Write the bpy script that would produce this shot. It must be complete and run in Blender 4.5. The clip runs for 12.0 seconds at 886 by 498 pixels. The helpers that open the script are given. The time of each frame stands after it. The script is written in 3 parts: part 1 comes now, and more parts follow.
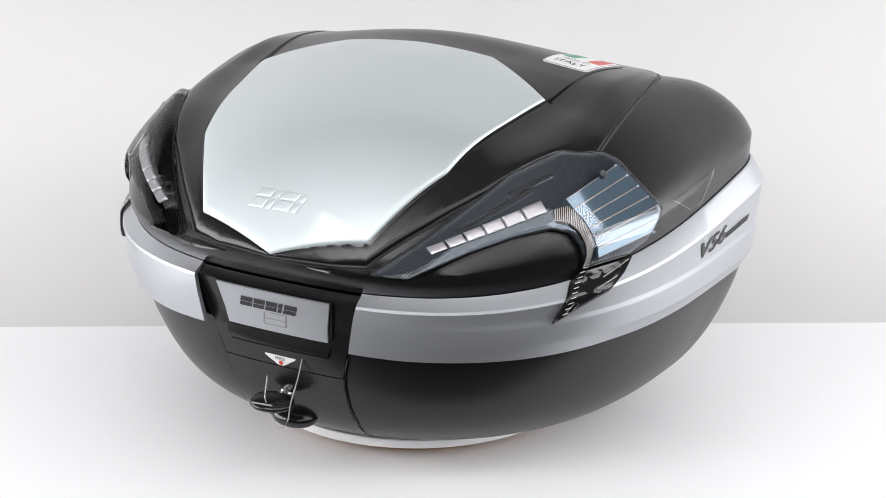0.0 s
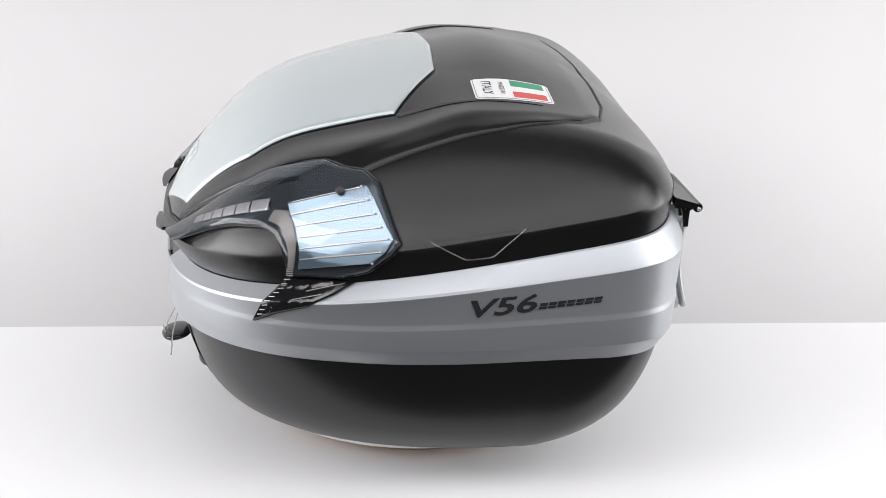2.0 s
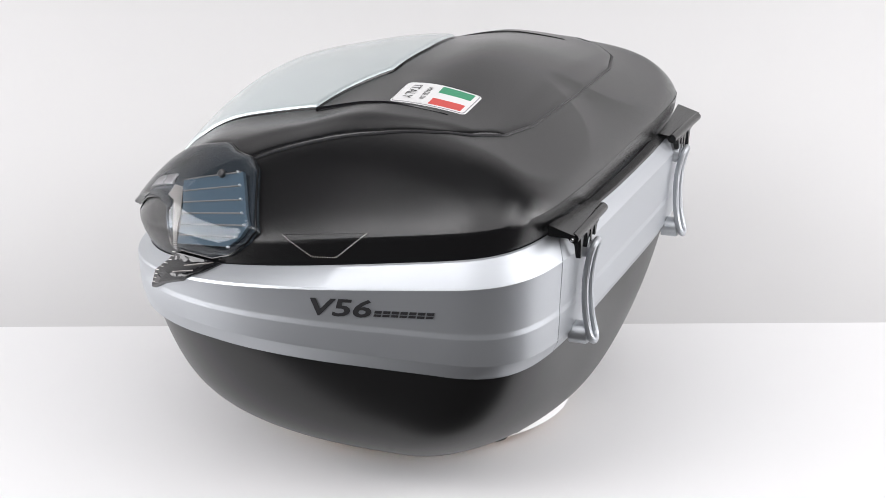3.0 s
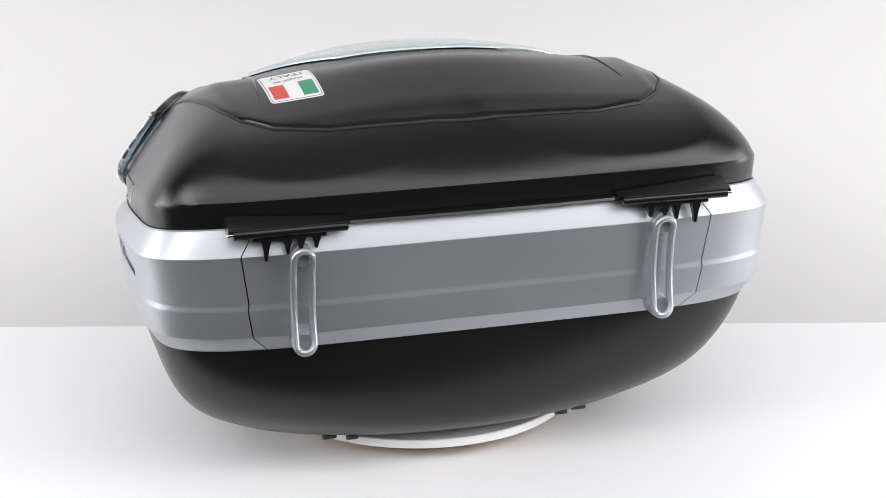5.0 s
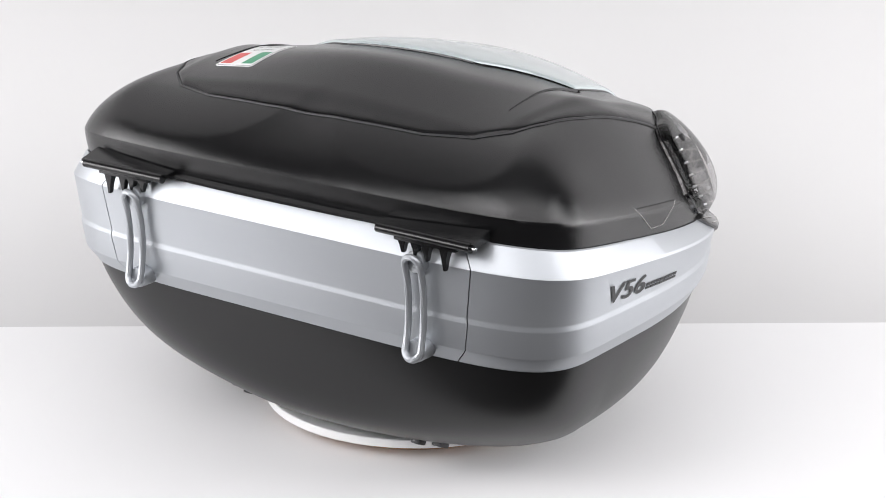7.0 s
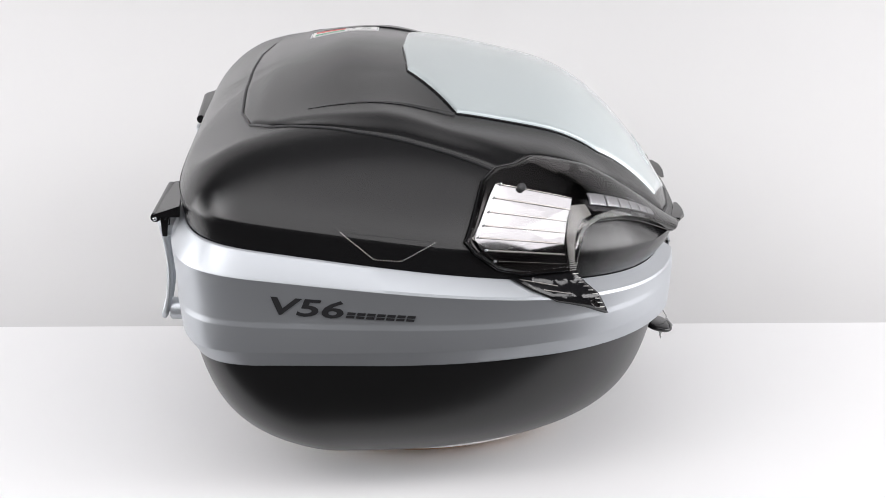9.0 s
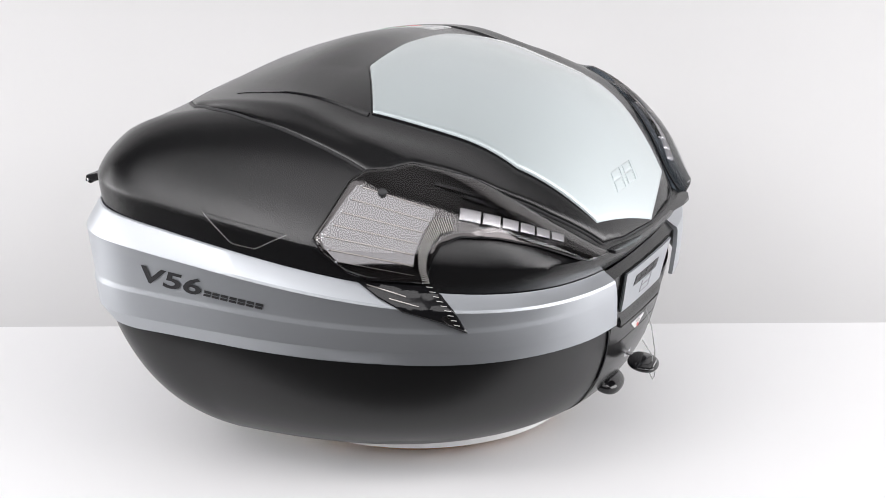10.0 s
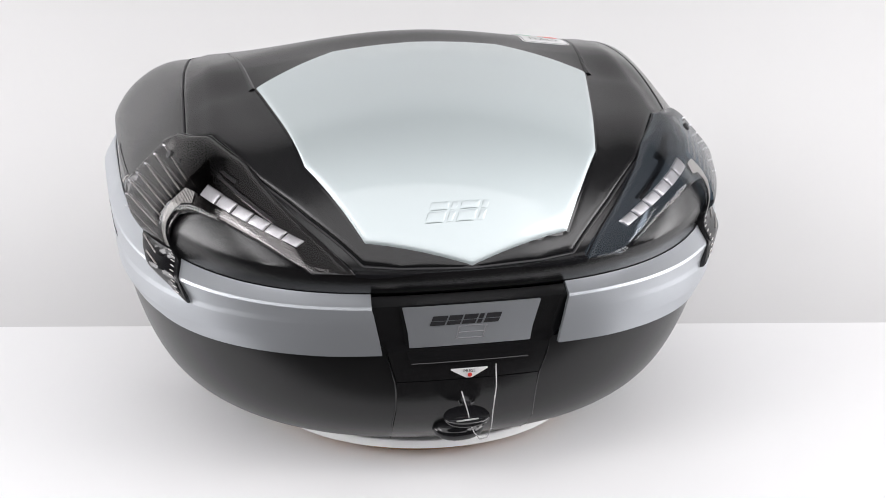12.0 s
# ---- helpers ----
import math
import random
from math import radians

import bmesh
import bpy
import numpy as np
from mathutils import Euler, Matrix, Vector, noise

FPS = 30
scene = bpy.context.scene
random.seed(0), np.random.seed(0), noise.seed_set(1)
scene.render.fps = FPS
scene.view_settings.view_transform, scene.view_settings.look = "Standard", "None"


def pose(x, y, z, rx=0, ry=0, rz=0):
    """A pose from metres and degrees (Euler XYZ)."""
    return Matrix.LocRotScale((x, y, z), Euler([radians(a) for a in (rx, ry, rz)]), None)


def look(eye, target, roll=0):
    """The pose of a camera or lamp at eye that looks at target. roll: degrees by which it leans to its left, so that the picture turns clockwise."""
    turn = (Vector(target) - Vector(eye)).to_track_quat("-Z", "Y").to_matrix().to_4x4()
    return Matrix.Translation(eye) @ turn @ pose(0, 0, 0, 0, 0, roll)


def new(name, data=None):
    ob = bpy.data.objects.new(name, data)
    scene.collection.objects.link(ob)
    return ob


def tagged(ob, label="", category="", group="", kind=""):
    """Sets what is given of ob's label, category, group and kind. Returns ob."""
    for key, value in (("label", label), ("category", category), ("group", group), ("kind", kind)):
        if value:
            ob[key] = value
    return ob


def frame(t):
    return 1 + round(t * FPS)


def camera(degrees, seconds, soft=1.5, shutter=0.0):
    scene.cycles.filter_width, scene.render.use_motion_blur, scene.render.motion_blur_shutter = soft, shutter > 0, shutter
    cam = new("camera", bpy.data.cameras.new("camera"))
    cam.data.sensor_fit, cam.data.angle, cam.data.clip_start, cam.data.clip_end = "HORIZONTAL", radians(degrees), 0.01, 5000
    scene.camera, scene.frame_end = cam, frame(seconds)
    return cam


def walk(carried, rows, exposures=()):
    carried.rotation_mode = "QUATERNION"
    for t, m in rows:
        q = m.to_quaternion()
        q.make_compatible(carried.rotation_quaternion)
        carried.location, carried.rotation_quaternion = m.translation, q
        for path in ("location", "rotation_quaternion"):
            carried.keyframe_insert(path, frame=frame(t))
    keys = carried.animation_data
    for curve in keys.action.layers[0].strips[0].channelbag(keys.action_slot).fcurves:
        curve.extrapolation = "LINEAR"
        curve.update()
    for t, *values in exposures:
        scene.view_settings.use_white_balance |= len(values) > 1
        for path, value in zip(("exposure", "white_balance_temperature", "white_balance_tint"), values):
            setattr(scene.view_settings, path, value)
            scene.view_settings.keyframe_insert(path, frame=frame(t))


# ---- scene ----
from mathutils import geometry
from mathutils.bvhtree import BVHTree

# camera: fixed on a stand, the case turns on a platter before it
cam = camera(27.2, 12.0, soft=0.7)
EYE = pose(0, -1.676, 0.7245, 90 - 18.04, 0, -0.8385)
walk(cam, [(0, EYE), (12, EYE)], exposures=[(0, -0.1), (12, -0.1)])

# ---- light ----
world = bpy.data.worlds.new("studio")
world.use_nodes = True
scene.world = world
world.node_tree.nodes["Background"].inputs[0].default_value = (0.9, 0.93, 1.0, 1)
world.node_tree.nodes["Background"].inputs[1].default_value = 0.1


def softbox(name, eye, target, sx, sy, power, colour=(1, 1, 1)):
    d = bpy.data.lights.new(name, "AREA")
    d.shape, d.size, d.size_y, d.energy, d.color = "RECTANGLE", sx, sy, power, colour
    ob = new(name, d)
    ob.matrix_world = look(eye, target)
    return ob


softbox("softbox_top", (0, -2.10, 1.95), (0, -0.15, 0.2), 4.0, 2.2, 62, (1.0, 0.985, 1.0))
# two low side lamps added as fill, to lift the floor's shadows
softbox("fill_left", (-1.8, -0.35, 0.45), (0, -0.3, 0.0), 1.4, 0.8, 25, (1.0, 0.985, 1.0))
softbox("fill_right", (1.8, -0.35, 0.45), (0, -0.3, 0.0), 1.4, 0.8, 25, (1.0, 0.985, 1.0))
softbox("key_left", (-1.66, -1.55, 1.70), (0, 0, 0.2), 1.2, 0.95, 20, (1.0, 0.985, 1.0))
softbox("key_right", (1.98, -1.18, 1.68), (0, 0, 0.2), 1.3, 0.95, 21, (1.0, 0.985, 1.0))


# ---- materials ----
def shader(name, colour, rough=0.5, metal=0.0, coat=0.0, spec=0.5):
    m = bpy.data.materials.new(name)
    m.use_nodes = True
    b = m.node_tree.nodes["Principled BSDF"]
    b.inputs["Base Color"].default_value = (*colour, 1)
    b.inputs["Roughness"].default_value = rough
    b.inputs["Metallic"].default_value = metal
    b.inputs["Coat Weight"].default_value = coat
    b.inputs["Specular IOR Level"].default_value = spec
    return m


def grain(m, scale, bump, rough_by=0.0, colour_by=0.0, detail=4.0, stretch=(1, 1, 1)):
    """Fine relief, and slow changes of gloss and colour, in the thing's own space."""
    t = m.node_tree
    n, l = t.nodes, t.links
    b = n["Principled BSDF"]
    tc, mp = n.new("ShaderNodeTexCoord"), n.new("ShaderNodeMapping")
    mp.inputs["Scale"].default_value = stretch
    l.new(tc.outputs["Object"], mp.inputs["Vector"])
    fine, slow = n.new("ShaderNodeTexNoise"), n.new("ShaderNodeTexNoise")
    fine.inputs["Scale"].default_value, fine.inputs["Detail"].default_value = scale, detail
    slow.inputs["Scale"].default_value, slow.inputs["Detail"].default_value = 9, 5
    for x in (fine, slow):
        l.new(mp.outputs[0], x.inputs["Vector"])
    if bump:
        bp = n.new("ShaderNodeBump")
        bp.inputs["Strength"].default_value, bp.inputs["Distance"].default_value = bump, 0.0006
        l.new(fine.outputs["Fac"], bp.inputs["Height"])
        l.new(bp.outputs[0], b.inputs["Normal"])
    if rough_by:
        mr = n.new("ShaderNodeMapRange")
        r = b.inputs["Roughness"].default_value
        mr.inputs["From Min"].default_value, mr.inputs["From Max"].default_value = 0.3, 0.7
        mr.inputs["To Min"].default_value, mr.inputs["To Max"].default_value = r - rough_by, r + rough_by
        l.new(slow.outputs["Fac"], mr.inputs["Value"])
        l.new(mr.outputs[0], b.inputs["Roughness"])
    if colour_by:
        mx = n.new("ShaderNodeMix")
        mx.data_type = "RGBA"
        c = b.inputs["Base Color"].default_value
        mx.inputs[6].default_value = [v * (1 - colour_by) for v in c[:3]] + [1]
        mx.inputs[7].default_value = [min(1, v * (1 + colour_by)) for v in c[:3]] + [1]
        l.new(slow.outputs["Fac"], mx.inputs[0])
        l.new(mx.outputs[2], b.inputs["Base Color"])
    return m


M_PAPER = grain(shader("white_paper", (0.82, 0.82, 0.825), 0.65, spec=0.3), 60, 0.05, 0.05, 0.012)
# backdrop paper: base colour lowered below the ground's to bring its brightness down
M_BACKPAPER = grain(shader("darkened_backdrop_paper", (0.61, 0.608, 0.608), 0.7, spec=0.3), 60, 0.05, 0.05, 0.012)
M_WALL = grain(shader("dark_wall", (0.045, 0.042, 0.042), 0.8), 40, 0.1, 0.05, 0.06)
M_CEIL = grain(shader("grey_ceiling_paint", (0.35, 0.35, 0.355), 0.8), 40, 0.1, 0.05, 0.03)
M_LID = grain(shader("textured_black_plastic", (0.007, 0.007, 0.0075), 0.20, spec=0.5), 2200, 0.22, 0.03, 0.1, stretch=(0.6, 0.6, 1.4))
M_COVER = grain(shader("satin_black_plastic", (0.007, 0.007, 0.0075), 0.22, spec=0.45), 1400, 0.06, 0.03, 0.1)
M_SHELL = grain(shader("matt_black_plastic", (0.007, 0.007, 0.0075), 0.30, spec=0.42), 1500, 0.05, 0.02, 0.1)
M_GLOSS = shader("gloss_black_plastic", (0.008, 0.008, 0.009), 0.12)
M_BAND = grain(shader("silver_paint", (0.45, 0.47, 0.495), 0.43, 0.75), 2500, 0.06, 0.03, 0.03)
M_PANEL = grain(shader("coated_silver_panel", (0.55, 0.61, 0.62), 0.5, 0.55, 1.0), 2500, 0.03, 0.02, 0.02)
M_PANEL.node_tree.nodes["Principled BSDF"].inputs["Coat Roughness"].default_value = 0.06
M_DARK = shader("dark_print", (0.02, 0.02, 0.022), 0.45)
M_CHROME = shader("chrome", (0.8, 0.8, 0.82), 0.12, 1.0)
M_WHITE = grain(shader("white_print", (0.8, 0.8, 0.8), 0.35), 300, 0.02, 0.02, 0.02)
M_GREEN = shader("green_print", (0.02, 0.27, 0.13), 0.35)
M_RED = shader("red_print", (0.62, 0.05, 0.04), 0.35)
M_GREY = shader("grey_print", (0.25, 0.25, 0.26), 0.4)
M_WOOD = grain(shader("wood_rim", (0.36, 0.2, 0.1), 0.5), 90, 0.1, 0.05, 0.25, stretch=(1, 1, 8))
M_REFLECT = shader("dark_mirror_reflector", (0.17, 0.165, 0.165), 0.07, 1.0)
M_MIRROR = shader("flat_mirror", (0.36, 0.36, 0.37), 0.06, 1.0)
M_FILM = shader("blue_filmed_mirror", (0.21, 0.30, 0.38), 0.08, 0.6, 0.8)
M_FILMLINER = shader("blue_grey_liner", (0.15, 0.18, 0.21), 0.08, 0.75)
M_TOOTH = shader("pale_prism", (0.72, 0.70, 0.68), 0.3)
M_BLOCK = shader("pale_reflector_block", (0.82, 0.82, 0.85), 0.3, 0.7)
M_LINE = shader("moulded_line", (0.55, 0.52, 0.5), 0.2, 0.6)
M_GLASS = bpy.data.materials.new("smoked_lens")
M_GLASS.use_nodes = True
_n, _k = M_GLASS.node_tree.nodes, M_GLASS.node_tree.links
_n.remove(_n["Principled BSDF"])
_clear, _sheen, _both, _edge = (_n.new("ShaderNodeBsdfTransparent"), _n.new("ShaderNodeBsdfGlossy"), _n.new("ShaderNodeMixShader"), _n.new("ShaderNodeFresnel"))
_clear.inputs[0].default_value = (0.72, 0.71, 0.71, 1)
_sheen.inputs["Roughness"].default_value = 0.05
_edge.inputs["IOR"].default_value = 1.5
_k.new(_edge.outputs[0], _both.inputs[0])
_k.new(_clear.outputs[0], _both.inputs[1])
_k.new(_sheen.outputs[0], _both.inputs[2])
_k.new(_both.outputs[0], _n["Material Output"].inputs["Surface"])
M_CLEAR = shader("clear_tie", (0.75, 0.75, 0.75), 0.2)
M_CLEAR.node_tree.nodes["Principled BSDF"].inputs["Transmission Weight"].default_value = 0.6
M_DISC = grain(shader("white_laminate", (0.78, 0.78, 0.78), 0.3), 200, 0.03, 0.04, 0.015)


# ---- mesh helpers ----
def part(name, bm, material, parent=None, label="", smooth=True, angle=35):
    """Links a bmesh as one mesh object under a thing or a part."""
    bmesh.ops.recalc_face_normals(bm, faces=bm.faces)
    if smooth:
        for f in bm.faces:
            f.smooth = True
        for e in bm.edges:
            if len(e.link_faces) == 2 and e.calc_face_angle(0) > radians(angle):
                e.smooth = False
    me = bpy.data.meshes.new(name)
    bm.to_mesh(me)
    bm.free()
    me.materials.append(material)
    ob = new(name, me)
    ob.parent = parent
    return tagged(ob, label)


def thing(name, label, category, m=None, group=""):
    ob = new(name)
    ob.empty_display_size = 0.05
    if m is not None:
        ob.matrix_world = m
    return tagged(ob, label, category, group)


def loft(rows, closed=True, cap_first=False, cap_last=False):
    bm = bmesh.new()
    vs = [[bm.verts.new(p) for p in r] for r in rows]
    n = len(rows[0])
    for a, b in zip(vs, vs[1:]):
        for i in range(n if closed else n - 1):
            j = (i + 1) % n
            bm.faces.new((a[i], a[j], b[j], b[i]))
    if cap_first:
        bm.faces.new(vs[0])
    if cap_last:
        bm.faces.new(vs[-1])
    return bm


def slab(rows, thick):
    """An open sheet of rows, given a thickness inwards (towards the case's middle), with closed rims."""
    bm = loft(rows, closed=False)
    bmesh.ops.recalc_face_normals(bm, faces=bm.faces)
    c = Vector((0, 0.03, 0.2))
    out = sum(((f.calc_center_median() - c).dot(f.normal) for f in bm.faces))
    if out < 0:
        bmesh.ops.reverse_faces(bm, faces=bm.faces)
    bm.normal_update()
    src = list(bm.verts)
    rim = [e for e in bm.edges if len(e.link_faces) == 1]
    low = {v: bm.verts.new(v.co - v.normal * thick) for v in src}
    for f in list(bm.faces):
        bm.faces.new([low[v] for v in reversed(f.verts)])
    for e in rim:
        a, b = e.verts
        bm.faces.new((a, b, low[b], low[a]))
    return bm


def box_bm(bm, m, sx, sy, sz, bevel=0.0):
    r = bmesh.ops.create_cube(bm, size=1, matrix=m @ Matrix.Diagonal((sx, sy, sz, 1)))
    if bevel:
        es = {e for v in r["verts"] for e in v.link_edges}
        bmesh.ops.bevel(bm, geom=list(es), offset=bevel, segments=2, affect="EDGES", profile=0.5)
    return bm


def lathe(profile, m, n=40):
    """A turned solid: profile of (radius, height) along the z of m."""
    rows = [[m @ Vector((r * math.cos(2 * math.pi * i / n), r * math.sin(2 * math.pi * i / n), z)) for i in range(n)]
            for r, z in profile]
    return loft(rows, True, True, True)


def tube(points, r, n=8, closed=False):
    pts = [Vector(p) for p in points]
    rows = []
    for i, p in enumerate(pts):
        a = pts[i - 1] if i or closed else p
        b = pts[(i + 1) % len(pts)] if i < len(pts) - 1 or closed else p
        t = (b - a).normalized()
        u = t.cross(Vector((0.31, 0.2, 0.93))).normalized()
        w = t.cross(u)
        rows.append([p + r * (math.cos(k) * u + math.sin(k) * w) for k in (2 * math.pi * j / n for j in range(n))])
    if closed:
        rows.append(rows[0])
    bm = loft(rows, True, not closed, not closed)
    if closed:
        bmesh.ops.remove_doubles(bm, verts=bm.verts, dist=1e-6)
    return bm


# ---- the case's form ----
YC = 0.08


def ring(alpha, d=0.0):
    """The band's outline in plan at the bearing alpha (degrees from the front, towards +x), set out by d."""
    s, c = math.sin(radians(alpha)), math.cos(radians(alpha))
    n, b = (2.75, 0.317 + d) if c > 0 else (5.4, 0.133 + d)
    r = ((abs(s) / (0.2885 + d)) ** n + (abs(c) / b) ** n) ** (-1 / n)
    return r * s, YC - r * c


def z_bottom(y):
    return 0.166 + 0.012 * y


def z_groove(y):
    return 0.205 + 0.035 * y


def z_shoulder(y):
    return 0.233 + 0.115 * y


def z_top(y):
    return 0.248 + 0.15 * y


LID_A, LID_F, LID_R = 0.2760, 0.3185, 0.1245


def lid_ring(alpha, s=1.0):
    """The lid's outline in plan, drawn in to s."""
    sn, c = math.sin(radians(alpha)), math.cos(radians(alpha))
    n, b = (2.7, LID_F) if c > 0 else (5.4, LID_R)
    r = s * ((abs(sn) / LID_A) ** n + (abs(c) / b) ** n) ** (-1 / n)
    return r * sn, YC - r * c


def fade(v, a, b):
    """0 at a, 1 at b, smoothly."""
    k = max(0.0, min(1.0, (v - a) / (b - a)))
    return k * k * (3 - 2 * k)


def z_lip(y):
    return 0.272 + 0.15 * y - 0.002 * fade(y, -0.12, 0.0)


PANEL_HALF = [(0, -0.2335), (0.0870, -0.2135), (0.128, -0.1555), (0.1535, -0.032), (0.078, 0.0095), (0, 0.0135)]


def panel_z(x, y):
    """The silver panel's smooth sweep from the front tip to the crown, carried on level behind it."""
    y = min(y, 0.0135)
    return 0.37841 + -0.00372 * y + -0.16002 * y * y + 10.13981 * y ** 3 + (-0.84613 + 4.20563 * y) * x * x - 0.0015 - 0.006 * math.exp(-((y + 0.08) / 0.05) ** 2)


def panel_weight(x, y):
    """1 under the panel, fading out beside it."""
    q = Vector((x, y))
    best, inside = 9.0, y > -0.24
    for a, c in zip(PANEL_HALF, PANEL_HALF[1:]):
        a, c = Vector(a), Vector(c)
        ac = c - a
        t = max(0.0, min(1.0, (q - a).dot(ac) / ac.length_squared))
        best = min(best, (q - a - ac * t).length)
        if ac.x * (q.y - a.y) - ac.y * (q.x - a.x) < 0:
            inside = False
    if inside:
        return 1.0 + min(1.0, best / 0.012)
    k = max(0.0, 1 - best / 0.075)
    return k * k * (3 - 2 * k)


def lid_inset(x, dy, rho):
    """How far a place of the plan lies inside the lid's edge: the side's edge in front, a rounded corner behind."""
    if dy < 0:
        return max(0.0, LID_A * (1 - min(1.0, -dy / LID_F) ** 2.7) ** (1 / 2.7) - x)
    if rho < 0.2:
        return 0.1
    R = 0.06
    qx, qy = x - LID_A + R, dy - LID_R + R
    d = R - math.hypot(max(qx, 0), max(qy, 0)) - min(max(qx, qy), 0)
    return max(0.0, min(d + 0.003 * min(1.0, dy / 0.03), (1 / max(rho, 0.02) - 1) * math.hypot(x, dy)))


def lid_z(x, y):
    """The lid's dome over the plan: steep flanks, a drawn-in front corner, a broad flat rear."""
    dy, x = y - YC, abs(x)
    n, b, m0 = (2.7, LID_F, 1.336) if dy < 0 else (5.4, LID_R, 1.749)
    u, v = x / LID_A, abs(dy) / b
    rho = min((u ** n + v ** n) ** (1 / n), 1.0)
    w = u * u / (u * u + v * v + 1e-9)
    m = 1.5 * w + m0 * (1 - w)
    corner = math.exp(-((x - 0.1095) ** 2 + (y + 0.27) ** 2) / 0.0756 ** 2)
    rear = math.exp(-((x - 0.2) ** 2 + (y - 0.1) ** 2) / 0.06 ** 2)
    rise = 0.1239 - 0.4119 * y + 0.7479 * y * y + 0.3533 * x * x + 0.2447 * x * x * y - 0.3178 * corner + 0.0057 * rear
    dome = z_lip(y) + rise * (1 - rho ** m) ** (1 / m)
    # the rear half: a straight sloping flank that turns over a soft shoulder into a broad crown
    back = fade(y, -0.13, -0.04)
    if back:
        inset = lid_inset(x, dy, rho)
        flank = z_lip(y) + 1.22 * inset + 0.006 * (1 - math.exp(-inset / 0.006))
        level = fade(y, 0.04, 0.15)
        crown = 0.3785 + 0.0845 * y - 1.2843 * y * y - 0.012 * level - (1.10 * x * x - 12.99 * x ** 4) * (1 - 0.6 * level)
        h = max(0.036 - abs(flank - crown), 0) / 0.036
        dome += back * (min(flank, crown) - h * h * 0.009 - dome)
    w = panel_weight(x, y)
    if w >= 1:
        return panel_z(x, y) - 0.0042 - 0.010 * (w - 1)
    floor_z = z_lip(y) + 0.03 * (1 - rho)
    return dome if w == 0 else max(dome * (1 - w) + w * (panel_z(x, y) - 0.0042), min(dome, floor_z))


def bowl(alpha, u, d=0.0):
    """The lower shell at the bearing alpha; u from 0 at the band to 1 at the base. Its plan grows rounder downwards."""
    sn, c = math.sin(radians(alpha)), math.cos(radians(alpha))
    inset = 0.170 - 0.055 * max(0.0, c) ** 2 - 0.075 * max(0.0, -c)
    s = (1 - inset * u ** 1.31) * max((1 - min(u, 0.9999) ** 5.3) ** (1 / 5.3), 0.66)
    k = min(1.0, u * 1.2)
    n, b = (2.7 - 0.4 * k, 0.3055 + d) if c > 0 else (5.4 - 3.3 * k, 0.1165 + d)
    r = ((abs(sn) / (0.2740 + d)) ** n + (abs(c) / b) ** n) ** (-1 / n)
    x, y = r * sn, YC - r * c
    z = z_bottom(y) + 0.003
    return x * s, 0.022 + (y - 0.022) * s, z + (0.0455 - z) * u


FULL = [float(i) for i in range(360)]

# ---- studio ----
FLOOR = 0.022
WIDE = [-2.08 + 0.335 * k for k in range(14)]
bm = loft([[(x, -0.275 + 0.0487 * j, FLOOR) for x in WIDE] for j in range(11)], closed=False)
tagged(part("ground", bm, M_PAPER, angle=60), "white paper sheet on the table under the case", "paper sheet", kind="structure")
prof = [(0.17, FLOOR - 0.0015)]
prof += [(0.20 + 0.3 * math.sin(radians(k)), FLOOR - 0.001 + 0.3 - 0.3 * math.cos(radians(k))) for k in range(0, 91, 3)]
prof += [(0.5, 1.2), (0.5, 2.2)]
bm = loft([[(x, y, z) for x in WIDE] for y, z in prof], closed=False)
tagged(part("backdrop", bm, M_BACKPAPER, angle=60), "paper backdrop curving up behind the case, darkened in its colour", "backdrop", kind="structure")
table = thing("table", "plain table that carries the paper sweep", "table")
part("tabletop", box_bm(bmesh.new(), pose(0, 0.010, FLOOR - 0.022), 3.6, 0.56, 0.036, 0.004), M_WALL, table)
for x in (-1.7, 1.7):
    for y in (-0.20, 0.22):
        part("leg", box_bm(bmesh.new(), pose(x, y, -0.379), 0.06, 0.06, 0.722, 0.004), M_WALL, table)
for nm, m, sx, sy in (("wall_south", pose(0, -3.4, 1.1, 90), 5.6, 3.8), ("wall_east", pose(2.7, -0.8, 1.1, 90, 0, 90), 5.4, 3.8),
                      ("wall_west", pose(-2.15, -0.8, 1.1, 90, 0, 90), 5.4, 3.8), ("wall_north", pose(0, 1.75, 1.1, 90), 5.6, 3.8)):
    tagged(part(nm, box_bm(bmesh.new(), m, sx, sy, 0.1), M_WALL, smooth=False), "plain dark studio wall", "wall", kind="structure")
tagged(part("ceiling", box_bm(bmesh.new(), pose(0, -0.8, 2.95), 5.6, 5.4, 0.1), M_CEIL, smooth=False), "plain grey studio ceiling", "ceiling", kind="structure")
tagged(part("floor", box_bm(bmesh.new(), pose(0, -0.8, -0.79), 5.6, 5.4, 0.1), M_WALL, smooth=False), "plain dark studio floor", "floor", kind="structure")

# ---- turntable ----
turntable = thing("turntable", "round white turntable with a thin rim under the case", "turntable")
R = 0.150
part("platter", lathe([(R - 0.001, 0.0365), (R, 0.0372), (R, 0.0442), (R - 0.0008, 0.045), (0.02, 0.045)], Matrix(), 128), M_DISC, turntable, "round white platter")
part("rim", lathe([(R - 0.015, 0.0300), (R - 0.014, 0.0305), (R - 0.014, 0.0365), (0.02, 0.0365)], Matrix(), 128), M_WOOD, turntable, "brown wooden rim")
part("base", lathe([(0.12, 0.0222), (0.12, 0.026), (0.115, 0.0300)], Matrix(), 64), M_WOOD, turntable, "brown wooden base")

# ---- top case ----
case = thing("top_case", "black motorcycle top case with silver band and silver lid panel", "luggage case")

